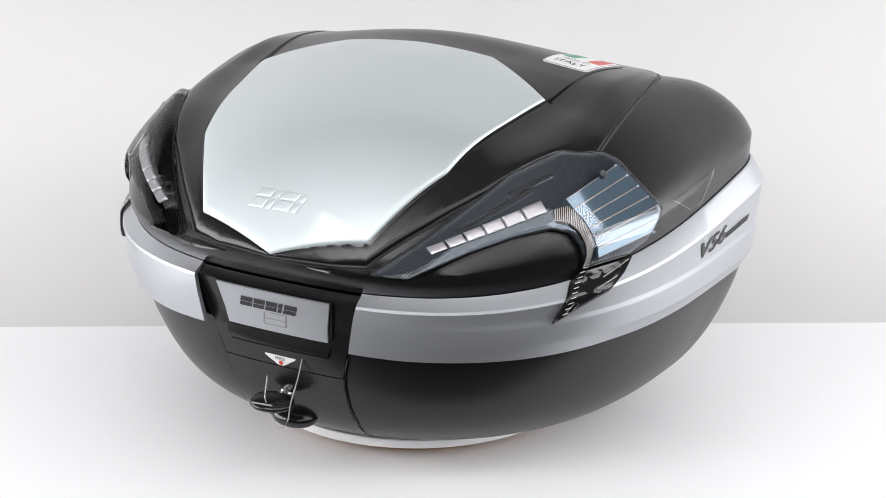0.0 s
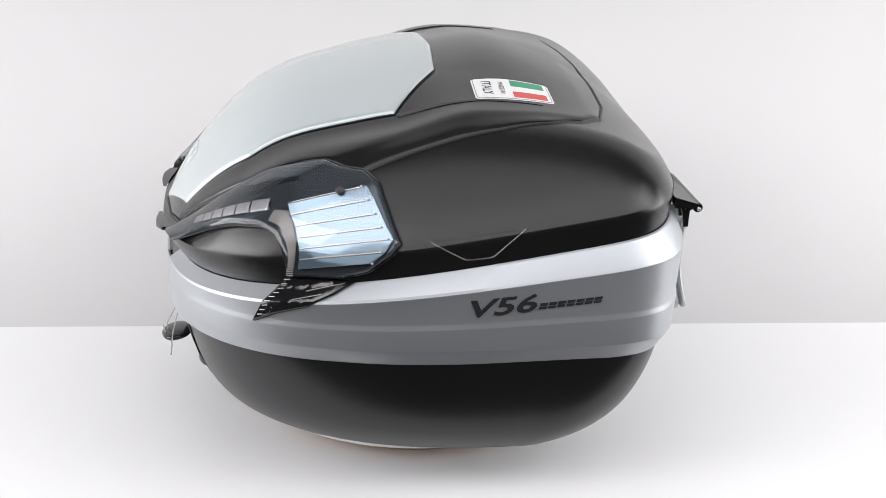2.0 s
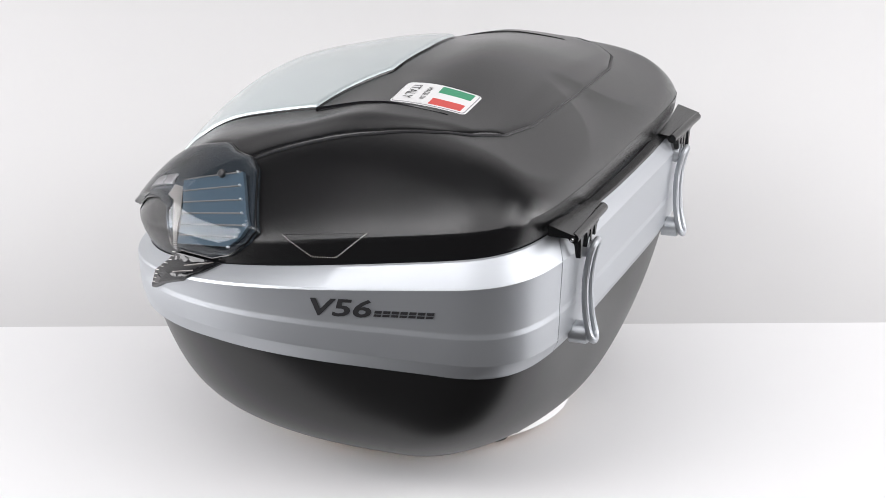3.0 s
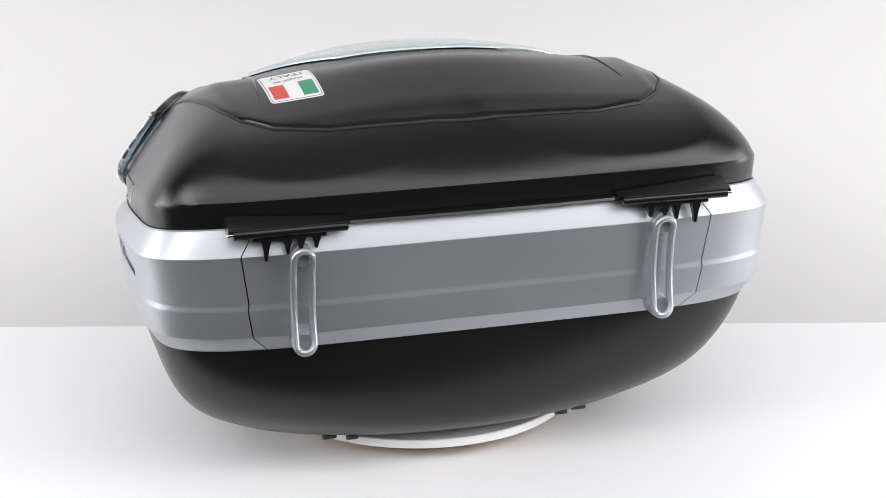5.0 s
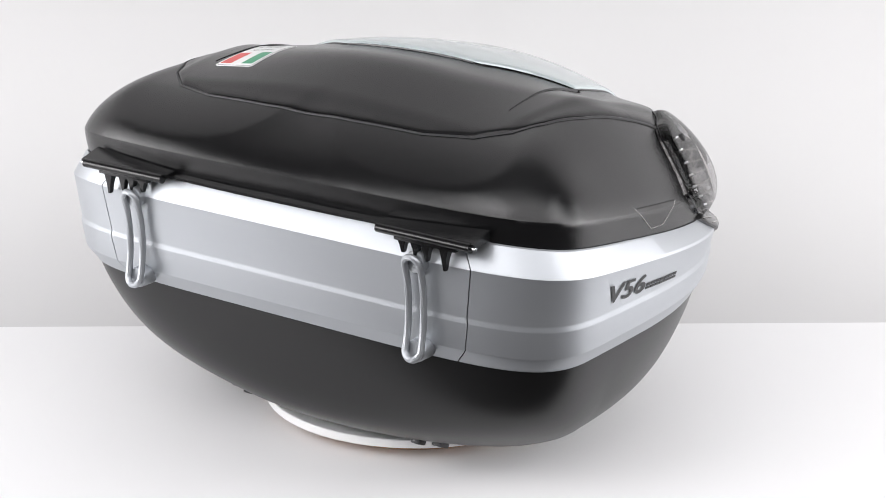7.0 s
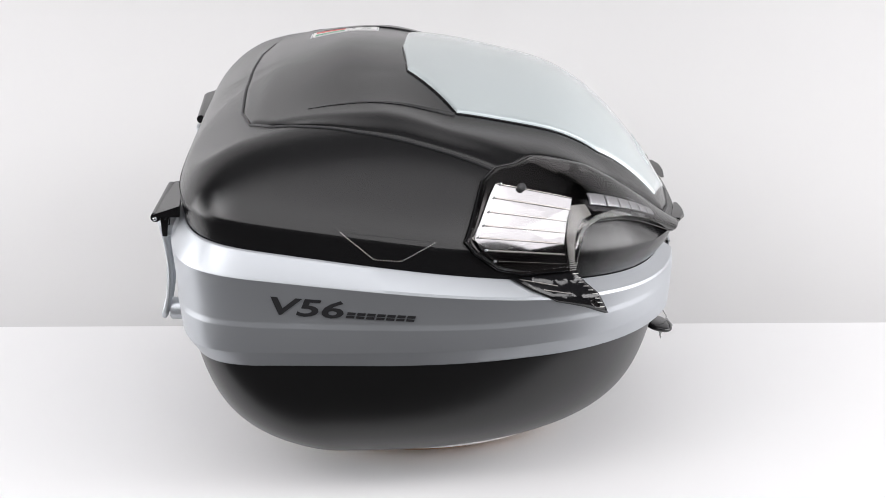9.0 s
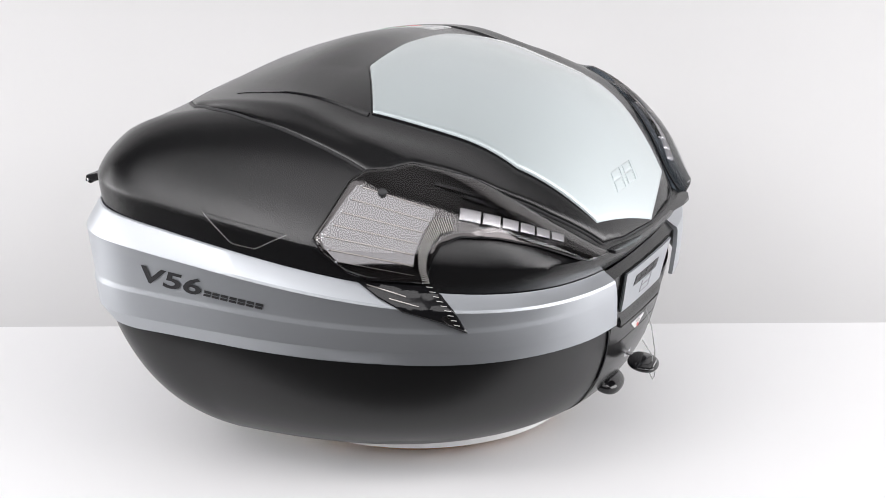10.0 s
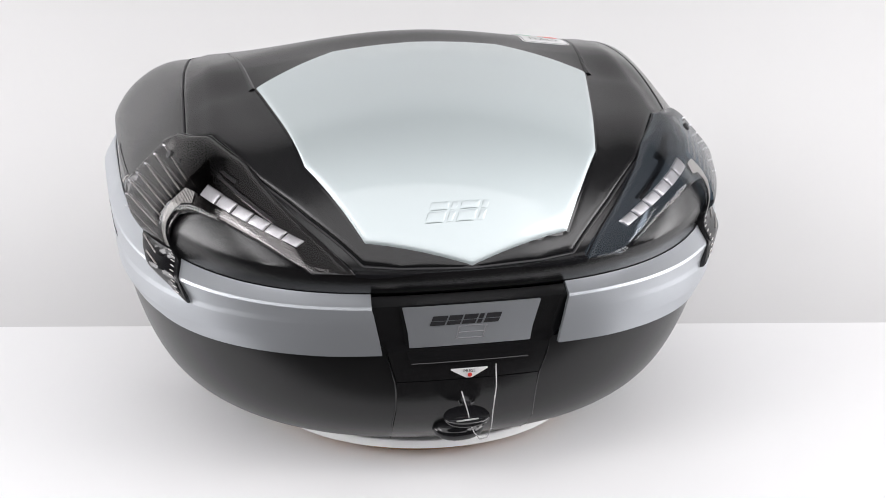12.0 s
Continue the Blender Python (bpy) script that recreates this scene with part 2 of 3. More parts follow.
rows = [[bowl(a, 0, -0.01) for a in FULL]]
rows += [[bowl(a, u) for a in FULL] for u in [k / 26 for k in range(25)] + [0.955, 0.975, 0.99, 1.0]]
part("lower_shell", loft(rows, True, True, True), M_SHELL, case, "matt black plastic lower shell")


def band_rows(alphas, d0=0.0):
    """alphas: for each height (0 low, 1 high) the list of bearings."""
    levels = [(-0.0150, z_bottom, 0.0, 0.0), (-0.0146, z_bottom, 0.0012, 0.02), (-0.0075, z_bottom, 0.0125, 0.2), (-0.0066, z_bottom, 0.0145, 0.25),
              (-0.0039, z_groove, -0.0050, 0.5), (-0.0039, z_groove, -0.0042, 0.52), (-0.0045, z_groove, -0.0010, 0.58),
              (-0.0045, z_groove, 0.001, 0.6), (-0.0004, z_shoulder, -0.0015, 0.8), (-0.0012, z_shoulder, 0.0008, 0.82),
              (-0.0105, z_top, -0.0012, 0.98), (-0.0118, z_top, 0.0, 1.0)]
    rows = []
    for d, zf, dz, h in levels:
        r = []
        for a in alphas(h):
            front = min(1.0, max(0.0, (abs(a if a < 180 else 360 - a) - 22) / 34))
            keep = front if zf is z_groove else (0.15 + 0.85 * front if zf is z_bottom else 1.0)
            x, y = ring(a, d * keep + d0)
            r.append((x, y, zf(y) + dz))
        rows.append(r)
    return rows


def span(a0, a1, n=76):
    return [a0 + (a1 - a0) * i / n for i in range(n + 1)]


for sgn, nm in ((1, "band_side"), (-1, "band_side")):
    part(nm, slab(band_rows(lambda h: [sgn * a for a in span(13.8 + 1.8 * h, 121.42)]), 0.004), M_BAND, case, "silver painted side band with a stepped groove", angle=14)
part("band_rear", slab(band_rows(lambda h: span(121.58, 238.42)), 0.004), M_BAND, case, "silver painted rear band with a ridge line", angle=14)

# lid: rim, lip and dome
rows = [[(x * 0.97, YC + (y - YC) * 0.97, z_top(y) - 0.003) for x, y in (ring(a, -0.0125) for a in FULL)]]
for k in (0.0, 0.15, 0.5, 0.8, 1.0):
    r = []
    for a in FULL:
        (x0, y0), (x1, y1) = ring(a, -0.0128), lid_ring(a)
        e = math.sin(k * math.pi / 2)
        x, y = x0 + (x1 - x0) * e, y0 + (y1 - y0) * e
        r.append((x, y, (1 - k) * z_top(y) + k * z_lip(y) - 0.0005 * (1 - k)))
    rows.append(r)
for s in [0.9992, 0.997, 0.993, 0.987, 0.978, 0.966, 0.95, 0.93, 0.905] + [0.885 - 0.02 * k for k in range(44)] + [0.01]:
    rows.append([(x, y, lid_z(x, y)) for x, y in (lid_ring(a, s) for a in FULL)])
LID_BM = loft(rows, True, True, True)
bmesh.ops.recalc_face_normals(LID_BM, faces=LID_BM.faces)
LID_BM.normal_update()
part("lid_shell", LID_BM, M_LID, case, "textured black plastic lid")


def tree_of(*bms):
    out = bmesh.new()
    for bm in bms:
        bmesh.ops.recalc_face_normals(bm, faces=bm.faces)
        me = bpy.data.meshes.new("form")
        bm.to_mesh(me)
        out.from_mesh(me)
        bpy.data.meshes.remove(me)
    out.normal_update()
    t = BVHTree.FromBMesh(out)
    out.free()
    return t


class Plane:
    """A drawing plane over the case: origin, and the axes u, v and out."""

    def __init__(self, origin, out, up):
        self.o, self.n = Vector(origin), Vector(out).normalized()
        self.u = Vector(up).cross(self.n).normalized()
        self.v = self.n.cross(self.u)

    def flat(self, p):
        p = Vector(p) - self.o
        return Vector((p.dot(self.u), p.dot(self.v)))

    def drop(self, q, tree, h):
        """The place h above the surface, under the point q of the plane."""
        p = self.o + self.u * q[0] + self.v * q[1]
        hit, nrm, _, _ = tree.ray_cast(p + self.n * 0.3, -self.n, 0.8)
        if hit is None:
            hit, nrm, _, _ = tree.find_nearest(p)
        if nrm.dot(self.n) < 0:
            nrm = -nrm
        return hit, nrm, hit + self.n * h


class Heights:
    """A carrier given by a height over the plan, met by rays exactly."""

    def __init__(self, height):
        self.height = height

    def ray_cast(self, start, way, reach):
        s = (start.z - self.height(start.x, start.y)) / -way.z
        for _ in range(7):
            p = start + way * s
            s += 0.8 * (p.z - self.height(p.x, p.y)) / -way.z
        p, f = start + way * s, self.height
        e = 0.001
        n = Vector((f(p.x - e, p.y) - f(p.x + e, p.y), f(p.x, p.y - e) - f(p.x, p.y + e), 2 * e)).normalized()
        return p, n, 0, s


class Swept:
    """A carrier given by a height over a drawing plane."""

    def __init__(self, plane, height):
        self.plane, self.height = plane, height

    def ray_cast(self, start, way, reach):
        pl = self.plane
        q = pl.flat(start)
        f, e = self.height, 0.001
        p = pl.o + pl.u * q.x + pl.v * q.y + pl.n * f(q)
        n = pl.n - pl.u * ((f(q + Vector((e, 0))) - f(q - Vector((e, 0)))) / (2 * e)) - pl.v * ((f(q + Vector((0, e))) - f(q - Vector((0, e)))) / (2 * e))
        return p, n.normalized(), 0, 0.0


def edge_distance(q, poly):
    best = 9.0
    for a, b in zip(poly, poly[1:] + poly[:1]):
        ab = b - a
        t = max(0.0, min(1.0, (q - a).dot(ab) / max(ab.length_squared, 1e-12)))
        best = min(best, (q - a - ab * t).length)
    return best


def densify(poly, step):
    out = []
    for a, b in zip(poly, poly[1:] + poly[:1]):
        n = max(1, int((b - a).length / step))
        out += [a + (b - a) * i / n for i in range(n)]
    return out


def smooth_poly(poly, times=2, keep=0.25):
    """Cuts the corners of a closed outline."""
    for _ in range(times):
        out = []
        for a, b in zip(poly, poly[1:] + poly[:1]):
            out += [a + (b - a) * keep, a + (b - a) * (1 - keep)]
        poly = out
    return poly


def inlay(plane, poly, tree, height, edge=0.004, sink=0.003, step=0.006, shape=None, rim_height=0.45):
    """A plate that follows the surface under it: outline in the plane, height above the surface, rounded over edge."""
    poly = [Vector(p) for p in poly]
    outline = densify(poly, step)
    inner = []
    xs, ys = [p.x for p in poly], [p.y for p in poly]
    k = 0
    y = min(ys)
    while y < max(ys):
        x = min(xs) + (step / 2 if k % 2 else 0)
        while x < max(xs):
            q = Vector((x, y))
            if edge_distance(q, poly) > edge * 1.3:
                inner.append(q)
            x += step
        y += step * 0.87
        k += 1
    rings = []
    n = len(outline)
    area = sum(a.x * b.y - b.x * a.y for a, b in zip(outline, outline[1:] + outline[:1]))
    for off in (edge * 0.3, edge):
        for i in range(n):
            t = (outline[(i + 1) % n] - outline[i - 1]).normalized()
            nv = Vector((-t.y, t.x)) * (1 if area > 0 else -1)
            q = outline[i] + nv * off
            if edge_distance(q, poly) > off * 0.9:
                rings.append(q)
    pts = outline + rings + inner
    vs, _, fs, _, _, _ = geometry.delaunay_2d_cdt(pts, [(i, (i + 1) % n) for i in range(n)], [], 1, 1e-6)
    bm = bmesh.new()
    out = []
    for q in vs:
        e = edge_distance(q, poly)
        k = min(1.0, e / edge)
        h = height * (rim_height + (1 - rim_height) * math.sqrt(max(0, 1 - (1 - k) ** 2)))
        if shape:
            h += shape(q, e)
        out.append(bm.verts.new(plane.drop(q, tree, h)[2]))
    for f in fs:
        try:
            bm.faces.new([out[i] for i in f])
        except ValueError:
            pass
    border = [e for e in bm.edges if len(e.link_faces) == 1]
    low = {}
    for e in border:
        for v in e.verts:
            if v not in low:
                low[v] = None
    flat = {v: q for v, q in zip(out, vs)}
    for v in list(low):
        low[v] = bm.verts.new(plane.drop(flat[v], tree, -sink)[2])
    for e in border:
        a, b = e.verts
        bm.faces.new((a, b, low[b], low[a]))
    return bm


def mirror(pts):
    """A closed outline from its +x half, given from the front middle to the rear middle."""
    return pts + [(-x, y) for x, y in reversed(pts) if abs(x) > 1e-6]


TOP = Plane((0, 0, 0.35), (0, -0.25, 1), (0, 1, 0))


def on_top(pts):
    return [TOP.flat((x, y, lid_z(x, y))) for x, y in pts]


def cover_shape(q, e):
    """The cover's fold along its flank and round the rear."""
    x, y = abs(q.x), q.y
    fold = fade(x, 0.203 - 0.08 * y, 0.192 - 0.08 * y) * fade(y, 0.143, 0.128)
    return -0.0019 * (1 - fold)


def flipped(bm):
    """A mirrored twin, for the other flank."""
    tw = bm.copy()
    for v in tw.verts:
        v.co.x = -v.co.x
    bmesh.ops.reverse_faces(tw, faces=tw.faces)
    return tw


COVER = mirror([(0, -0.2345), (0.06, -0.229), (0.090, -0.2215), (0.130, -0.188), (0.166, -0.153), (0.178, -0.135), (0.199, -0.093),
                (0.213, -0.078), (0.221, -0.064), (0.217, 0.0), (0.212, 0.05), (0.203, 0.095), (0.189, 0.122), (0.165, 0.142),
                (0.12, 0.152), (0.05, 0.155), (0, 0.1555)])


def grown(pts, d):
    return [(x + d * x / 0.22, y + d * (y + 0.04) / 0.19) for x, y in pts]


seam = densify([Vector(p) for p in grown(COVER, 0.0010)], 0.005)
part("cover_gasket", tube([(q.x, q.y, lid_z(q.x, q.y) + 0.0001) for q in seam], 0.0012, 8, True), M_DARK, case, "thin dark seam round the lid cover")
bm = inlay(TOP, on_top(COVER), Heights(lid_z), 0.0034, 0.0030, step=0.0045, shape=cover_shape)
COVER_TREE = tree_of(bm)
part("lid_cover", bm, M_COVER, case, "raised satin black lid cover")
PANEL = mirror(PANEL_HALF)
PANEL_FORM = Heights(panel_z)
part("panel_gasket", inlay(TOP, on_top(grown(PANEL, 0.0022)), PANEL_FORM, 0.0002, 0.001, 0.004, step=0.008), M_GLOSS, case, "dark gap round the silver panel")
bm = inlay(TOP, on_top(PANEL), PANEL_FORM, 0.0028, 0.0030, 0.006, step=0.0035)
PANEL_TREE = tree_of(bm)
panel = part("top_panel", bm, M_PANEL, case, "smooth silver lid panel with a raised emblem")
for sg in (-1, 1):
    rows = []
    for k in range(15):
        y = -0.030 + 0.124 * k / 14
        w = 0.0030 * (1 - k / 14) + 0.0002
        x = 0.1575 + 0.0095 * (k / 14)
        r = []
        for off, h in ((-w, 0.0), (-w * 0.2, 0.0016 * (1 - k / 14) + 0.0003), (w * 0.5, -0.0004), (w, 0.0)):
            q = TOP.flat((sg * (x + off), y, lid_z(x + off, y)))
            r.append(TOP.drop(q, COVER_TREE, h + 0.0002)[2])
        rows.append(r)
    part("cover_crease", loft(rows, True, True, True), M_GLOSS, case, "sharp crease behind the panel's corner", angle=20)
# raised emblem: plain slanted blocks
FRONT = Plane((0, -0.21, 0.28), (0, -0.75, 0.66), (0, 0, 1))
for x0, x1, lo in ((-0.0325, -0.0165, 0.0), (-0.014, -0.0085, 0.0), (-0.006, 0.010, 0.0), (0.0125, 0.018, 0.0)):
    for v0, v1 in ((-0.0095, 0.0), (0.0012, 0.0085)):
        sl = 0.45
        quad = [(x0 + sl * v0, v0), (x1 + sl * v0, v0), (x1 + sl * v1, v1), (x0 + sl * v1, v1)]
        part("emblem_block", inlay(FRONT, quad, PANEL_TREE, 0.0009, 0.0012, 0.001, 0.003), M_PANEL, panel)

# ---- corner lights, one on each flank ----
SIDE = Plane((0.2, -0.12, 0.27), (0.74, -0.55, 0.38), (0, 0, 1))
FLANK_A = [6 + 0.5 * i for i in range(260)]
_b = loft([[ring(a, e)[:2] + (zf(ring(a, e)[1]) + dz,) for a in FLANK_A] for e, zf, dz in
           ((0.0, z_bottom, 0.01), (-0.0004, z_shoulder, 0.0), (-0.0105, z_top, 0.0))], closed=False)
_l = loft([[(x, y, z_top(y) if k == 0 else lid_z(x, y)) for x, y in (lid_ring(a, s) for a in FLANK_A)]
           for k, s in enumerate([1, 1, 0.997, 0.99, 0.98] + [0.97 - 0.01 * i for i in range(46)])], closed=False)
BODY_TREE = tree_of(_b, _l)
_b.free(), _l.free()


def sheet_under(outline):
    """A smooth sheet that runs evenly over the body under an outline: a low polynomial over the drawing plane."""
    poly = [SIDE.flat(p) for p in outline]
    us, vs = [q.x for q in poly], [q.y for q in poly]
    grid = [Vector((min(us) + (max(us) - min(us)) * i / 40, min(vs) + (max(vs) - min(vs)) * j / 30)) for i in range(41) for j in range(31)]
    grid = [q for q in grid if inside_poly(q, poly)]
    hs = [(SIDE.drop(q, BODY_TREE, 0.0)[0] - SIDE.o).dot(SIDE.n) for q in grid]

    def terms(q):
        u, v = q.x * 10, q.y * 10
        return [u ** i * v ** j for i in range(5) for j in range(5 - i)]

    A, hs, weight = np.array([terms(q) for q in grid]), np.array(hs), np.ones(len(grid))
    for _ in range(12):
        co = np.linalg.lstsq(A * weight[:, None], hs * weight, rcond=None)[0]
        weight = np.where(hs > A @ co, 6.0, 1.0)
    return Swept(SIDE, lambda q: float(np.dot(terms(q), co)))


def inside_poly(q, poly):
    odd = False
    for a, b in zip(poly, poly[1:] + poly[:1]):
        if (a.y > q.y) != (b.y > q.y) and q.x < a.x + (b.x - a.x) * (q.y - a.y) / (b.y - a.y):
            odd = not odd
    return odd


def on_side(pts):
    return [SIDE.flat(p) for p in pts]


LENS = [(0.098, -0.231, 0.236), (0.130, -0.223, 0.2365), (0.173, -0.194, 0.259), (0.200, -0.170, 0.270), (0.222, -0.147, 0.2745),
        (0.234, -0.135, 0.270), (0.242, -0.131, 0.259), (0.245, -0.129, 0.249), (0.2455, -0.1285, 0.240), (0.262, -0.085, 0.2415),
        (0.2695, -0.065, 0.249), (0.273, -0.046, 0.263), (0.2735, -0.040, 0.274), (0.236, -0.054, 0.315), (0.224, -0.063, 0.3215),
        (0.215, -0.080, 0.3225), (0.202, -0.094, 0.3255), (0.180, -0.140, 0.3135), (0.169, -0.161, 0.300), (0.134, -0.196, 0.267)]
TAIL = [(0.2445, -0.1305, 0.2375), (0.240, -0.139, 0.230), (0.2335, -0.1595, 0.1975), (0.247, -0.142, 0.208), (0.262, -0.115, 0.218),
        (0.2655, -0.093, 0.229), (0.2665, -0.077, 0.240)]
RIB_F = [(0.222, -0.124, 0.294), (0.229, -0.122, 0.286), (0.237, -0.119, 0.279), (0.243, -0.118, 0.271), (0.248, -0.117, 0.263),
         (0.250, -0.117, 0.254), (0.250, -0.118, 0.245)]
RIB_R = [(0.236, -0.064, 0.310), (0.246, -0.060, 0.302), (0.255, -0.056, 0.293), (0.263, -0.052, 0.284), (0.270, -0.047, 0.276),
         (0.271, -0.052, 0.265), (0.269, -0.062, 0.254)]
BLOCKS = [(0.139, -0.205, 0.2565), (0.152, -0.197, 0.2625), (0.165, -0.189, 0.2685), (0.178, -0.180, 0.2745), (0.190, -0.169, 0.280),
          (0.201, -0.156, 0.285), (0.212, -0.140, 0.290)]
PRISM_O = [(0.219, -0.136, 0.288), (0.226, -0.125, 0.289), (0.237, -0.122, 0.279), (0.245, -0.120, 0.267), (0.249, -0.122, 0.254), (0.247, -0.125, 0.240)]
PRISM_I = [(0.223, -0.142, 0.278), (0.231, -0.134, 0.276), (0.238, -0.129, 0.268), (0.244, -0.128, 0.258), (0.245, -0.128, 0.249), (0.244, -0.131, 0.240)]


def strip(plane, a, b, w, tree, h, thick=0.0008, n=6):
    """A thin bar that follows the surface from a to b."""
    a, b = Vector(a), Vector(b)
    t = (b - a).normalized()
    o = Vector((-t.y, t.x)) * w / 2
    bm = bmesh.new()
    rows = []
    for k in range(n + 1):
        q = a + (b - a) * k / n
        r = []
        for off, hh in ((-1, h), (-0.6, h + thick), (0.6, h + thick), (1, h)):
            r.append(plane.drop(q + o * off, tree, hh)[2])
        rows.append(r)
    bm.free()
    return loft(rows, True, True, True)


def between(pts, k):
    """The place at k (0 to 1) along a chain of points."""
    s = k * (len(pts) - 1)
    i = min(int(s), len(pts) - 2)
    return Vector(pts[i]).lerp(Vector(pts[i + 1]), s - i)


LENS_TREE = sheet_under(LENS)

# the flat mirror lies on the mean plane of its ribs, bowed by a third of the flank's own curve
FACET_N = np.linalg.svd(np.array(RIB_F + RIB_R) - np.mean(RIB_F + RIB_R, axis=0))[2][2]
FACET_N = Vector(FACET_N if FACET_N[0] > 0 else -FACET_N)
FACET_O = Vector(np.mean(RIB_F + RIB_R, axis=0))


def facet_pt(q):
    p = SIDE.drop(q, LENS_TREE, 0.0)[2]
    off = (p - FACET_O).dot(FACET_N)
    return p - FACET_N * (0.6 * off) + FACET_N * 0.0042


_g = [[SIDE.flat(between(RIB_F, j / 12)).lerp(SIDE.flat(between(RIB_R, j / 12)), -0.1 + 1.2 * i / 12) for i in range(13)] for j in range(13)]
_f = loft([[facet_pt(q) for q in r] for r in _g], closed=False)
FACET_TREE = tree_of(_f)
_f.free()


def flat_plate():
    rows = [[facet_pt(SIDE.flat(between(RIB_F, j / 12)).lerp(SIDE.flat(between(RIB_R, j / 12)), -0.03 + 1.06 * i / 12)) for i in range(13)] for j in range(13)]
    return slab(rows, 0.0035)


def light_unit(sgn):
    def put(name, bm, mat, parent, label=""):
        if sgn < 0:
            tw = flipped(bm)
            bm.free()
            bm = tw
        return part(name, bm, mat, parent, label)

    lens = on_side(LENS)
    unit = put("corner_light", inlay(SIDE, lens, LENS_TREE, 0.0030, 0.002, 0.012, step=0.005, rim_height=0.9), M_FILMLINER if sgn > 0 else M_REFLECT, case, "mirror-lined corner light under a smoked lens" + (", tinted blue" if sgn > 0 else ""))
    put("rubber_frame", tube([SIDE.drop(q, LENS_TREE, 0.0022)[2] for q in densify(lens, 0.006)], 0.0009, 6, True), M_GLOSS, unit, "thin dark frame")
    put("flat_mirror", flat_plate(), M_FILM if sgn > 0 else M_MIRROR, unit, "flat mirror behind the ribs")
    for k, (a, b) in enumerate(zip(RIB_F, RIB_R)):
        put("rib", strip(SIDE, SIDE.flat(a), SIDE.flat(b), 0.0016, FACET_TREE, 0.0002, 0.0009), M_LINE, unit)
        q = SIDE.flat(b)
        p, nrm, _ = SIDE.drop(q, FACET_TREE, 0)
        put("pin", lathe([(0.0009, 0), (0.0009, 0.0022), (0.0004, 0.003)], Matrix.Translation(p) @ nrm.to_track_quat("Z", "Y").to_matrix().to_4x4(), 8), M_BLOCK, unit)
    for k, b in enumerate(BLOCKS[:-1]):
        q, q2 = SIDE.flat(b), SIDE.flat(BLOCKS[k + 1])
        t = (q2 - q).normalized()
        o = Vector((-t.y, t.x))
        w = 0.0055 + 0.0006 * k
        quad = [q - o * w * 0.5 + t * 0.001, q2 - o * w * 0.5 - t * 0.0012, q2 + o * w * 0.7 - t * 0.0012, q + o * w * 0.7 + t * 0.001]
        put("reflector_block", inlay(SIDE, quad, LENS_TREE, 0.0052, 0.0004, 0.0, 0.003, rim_height=0.9), M_BLOCK, unit)
        put("block_step", inlay(SIDE, [q2 - o * w * 0.5 - t * 0.0012, q2 - o * w * 0.5 + t * 0.0002, q2 + o * w * 0.7 + t * 0.0002, q2 + o * w * 0.7 - t * 0.0012],
                                LENS_TREE, 0.0046, 0.0008, 0.0, 0.003), M_GLOSS, unit)
    band = [SIDE.flat(between(PRISM_O, i / 14)) for i in range(15)] + [SIDE.flat(between(PRISM_I, 1 - i / 14)) for i in range(15)]
    put("prism_band", inlay(SIDE, band, LENS_TREE, 0.0046, 0.0008, 0.0, 0.004), M_GLOSS, unit, "dark band behind the prism teeth")
    for i in range(34):
        k = i / 33
        a, b = SIDE.flat(between(PRISM_O, k)), SIDE.flat(between(PRISM_I, k))
        put("prism_tooth", strip(SIDE, a, a.lerp(b, 0.85), 0.0007, LENS_TREE, 0.0047, 0.0007, 2), M_TOOTH, unit)
    q = SIDE.flat((0.2325, -0.088, 0.3055))
    p, nrm, _ = SIDE.drop(q, FACET_TREE, 0)
    put("screw", lathe([(0.0036, 0), (0.0036, 0.003), (0.0026, 0.0036), (0.001, 0.0032)], Matrix.Translation(p) @ nrm.to_track_quat("Z", "Y").to_matrix().to_4x4(), 20), M_DARK, unit, "dark screw head")
    for a, b in (((0.199, -0.139, 0.302), (0.158, -0.187, 0.273)), ((0.207, -0.118, 0.312), (0.184, -0.152, 0.298))):
        put("moulded_flute", strip(SIDE, SIDE.flat(a), SIDE.flat(b), 0.0045, LENS_TREE, 0.0030, 0.0022, 8), M_MIRROR, unit)
    glass = put("lens", inlay(SIDE, lens, LENS_TREE, 0.0105, 0.0040, 0.006, step=0.004, rim_height=0.6), M_GLASS, unit, "glossy smoked clear lens")
    glass.visible_shadow = False
    tail = on_side(TAIL)
    tl = put("tail_lens", inlay(SIDE, tail, BODY_TREE, 0.0035, 0.003, 0.006, step=0.004), M_GLOSS, unit, "dark lower lens reaching over the silver band")
    for a, b in (((0.254, -0.113, 0.2285), (0.2635, -0.085, 0.2375)), ((0.252, -0.123, 0.2205), (0.261, -0.101, 0.2275))):
        put("rib", strip(SIDE, SIDE.flat(a), SIDE.flat(b), 0.0012, BODY_TREE, 0.0036, 0.0008), M_LINE, tl)
    tip = on_side([(0.2365, -0.1555, 0.2015), (0.243, -0.144, 0.2135), (0.2475, -0.1385, 0.2125), (0.2435, -0.1475, 0.2055)])
    put("tail_mirror", inlay(SIDE, tip, BODY_TREE, 0.0040, 0.001, 0.001, 0.003), M_REFLECT, tl, "pale mirror at the lens's tip")
    for i in range(9):
        k = i / 8
        a = SIDE.flat(Vector((0.2435, -0.1325, 0.236)).lerp(Vector((0.2375, -0.1535, 0.204)), k))
        put("prism_tooth", strip(SIDE, a, a + Vector((0.005, 0.001)), 0.0007, BODY_TREE, 0.0036, 0.0007, 2), M_TOOTH, tl)


light_unit(1)
light_unit(-1)


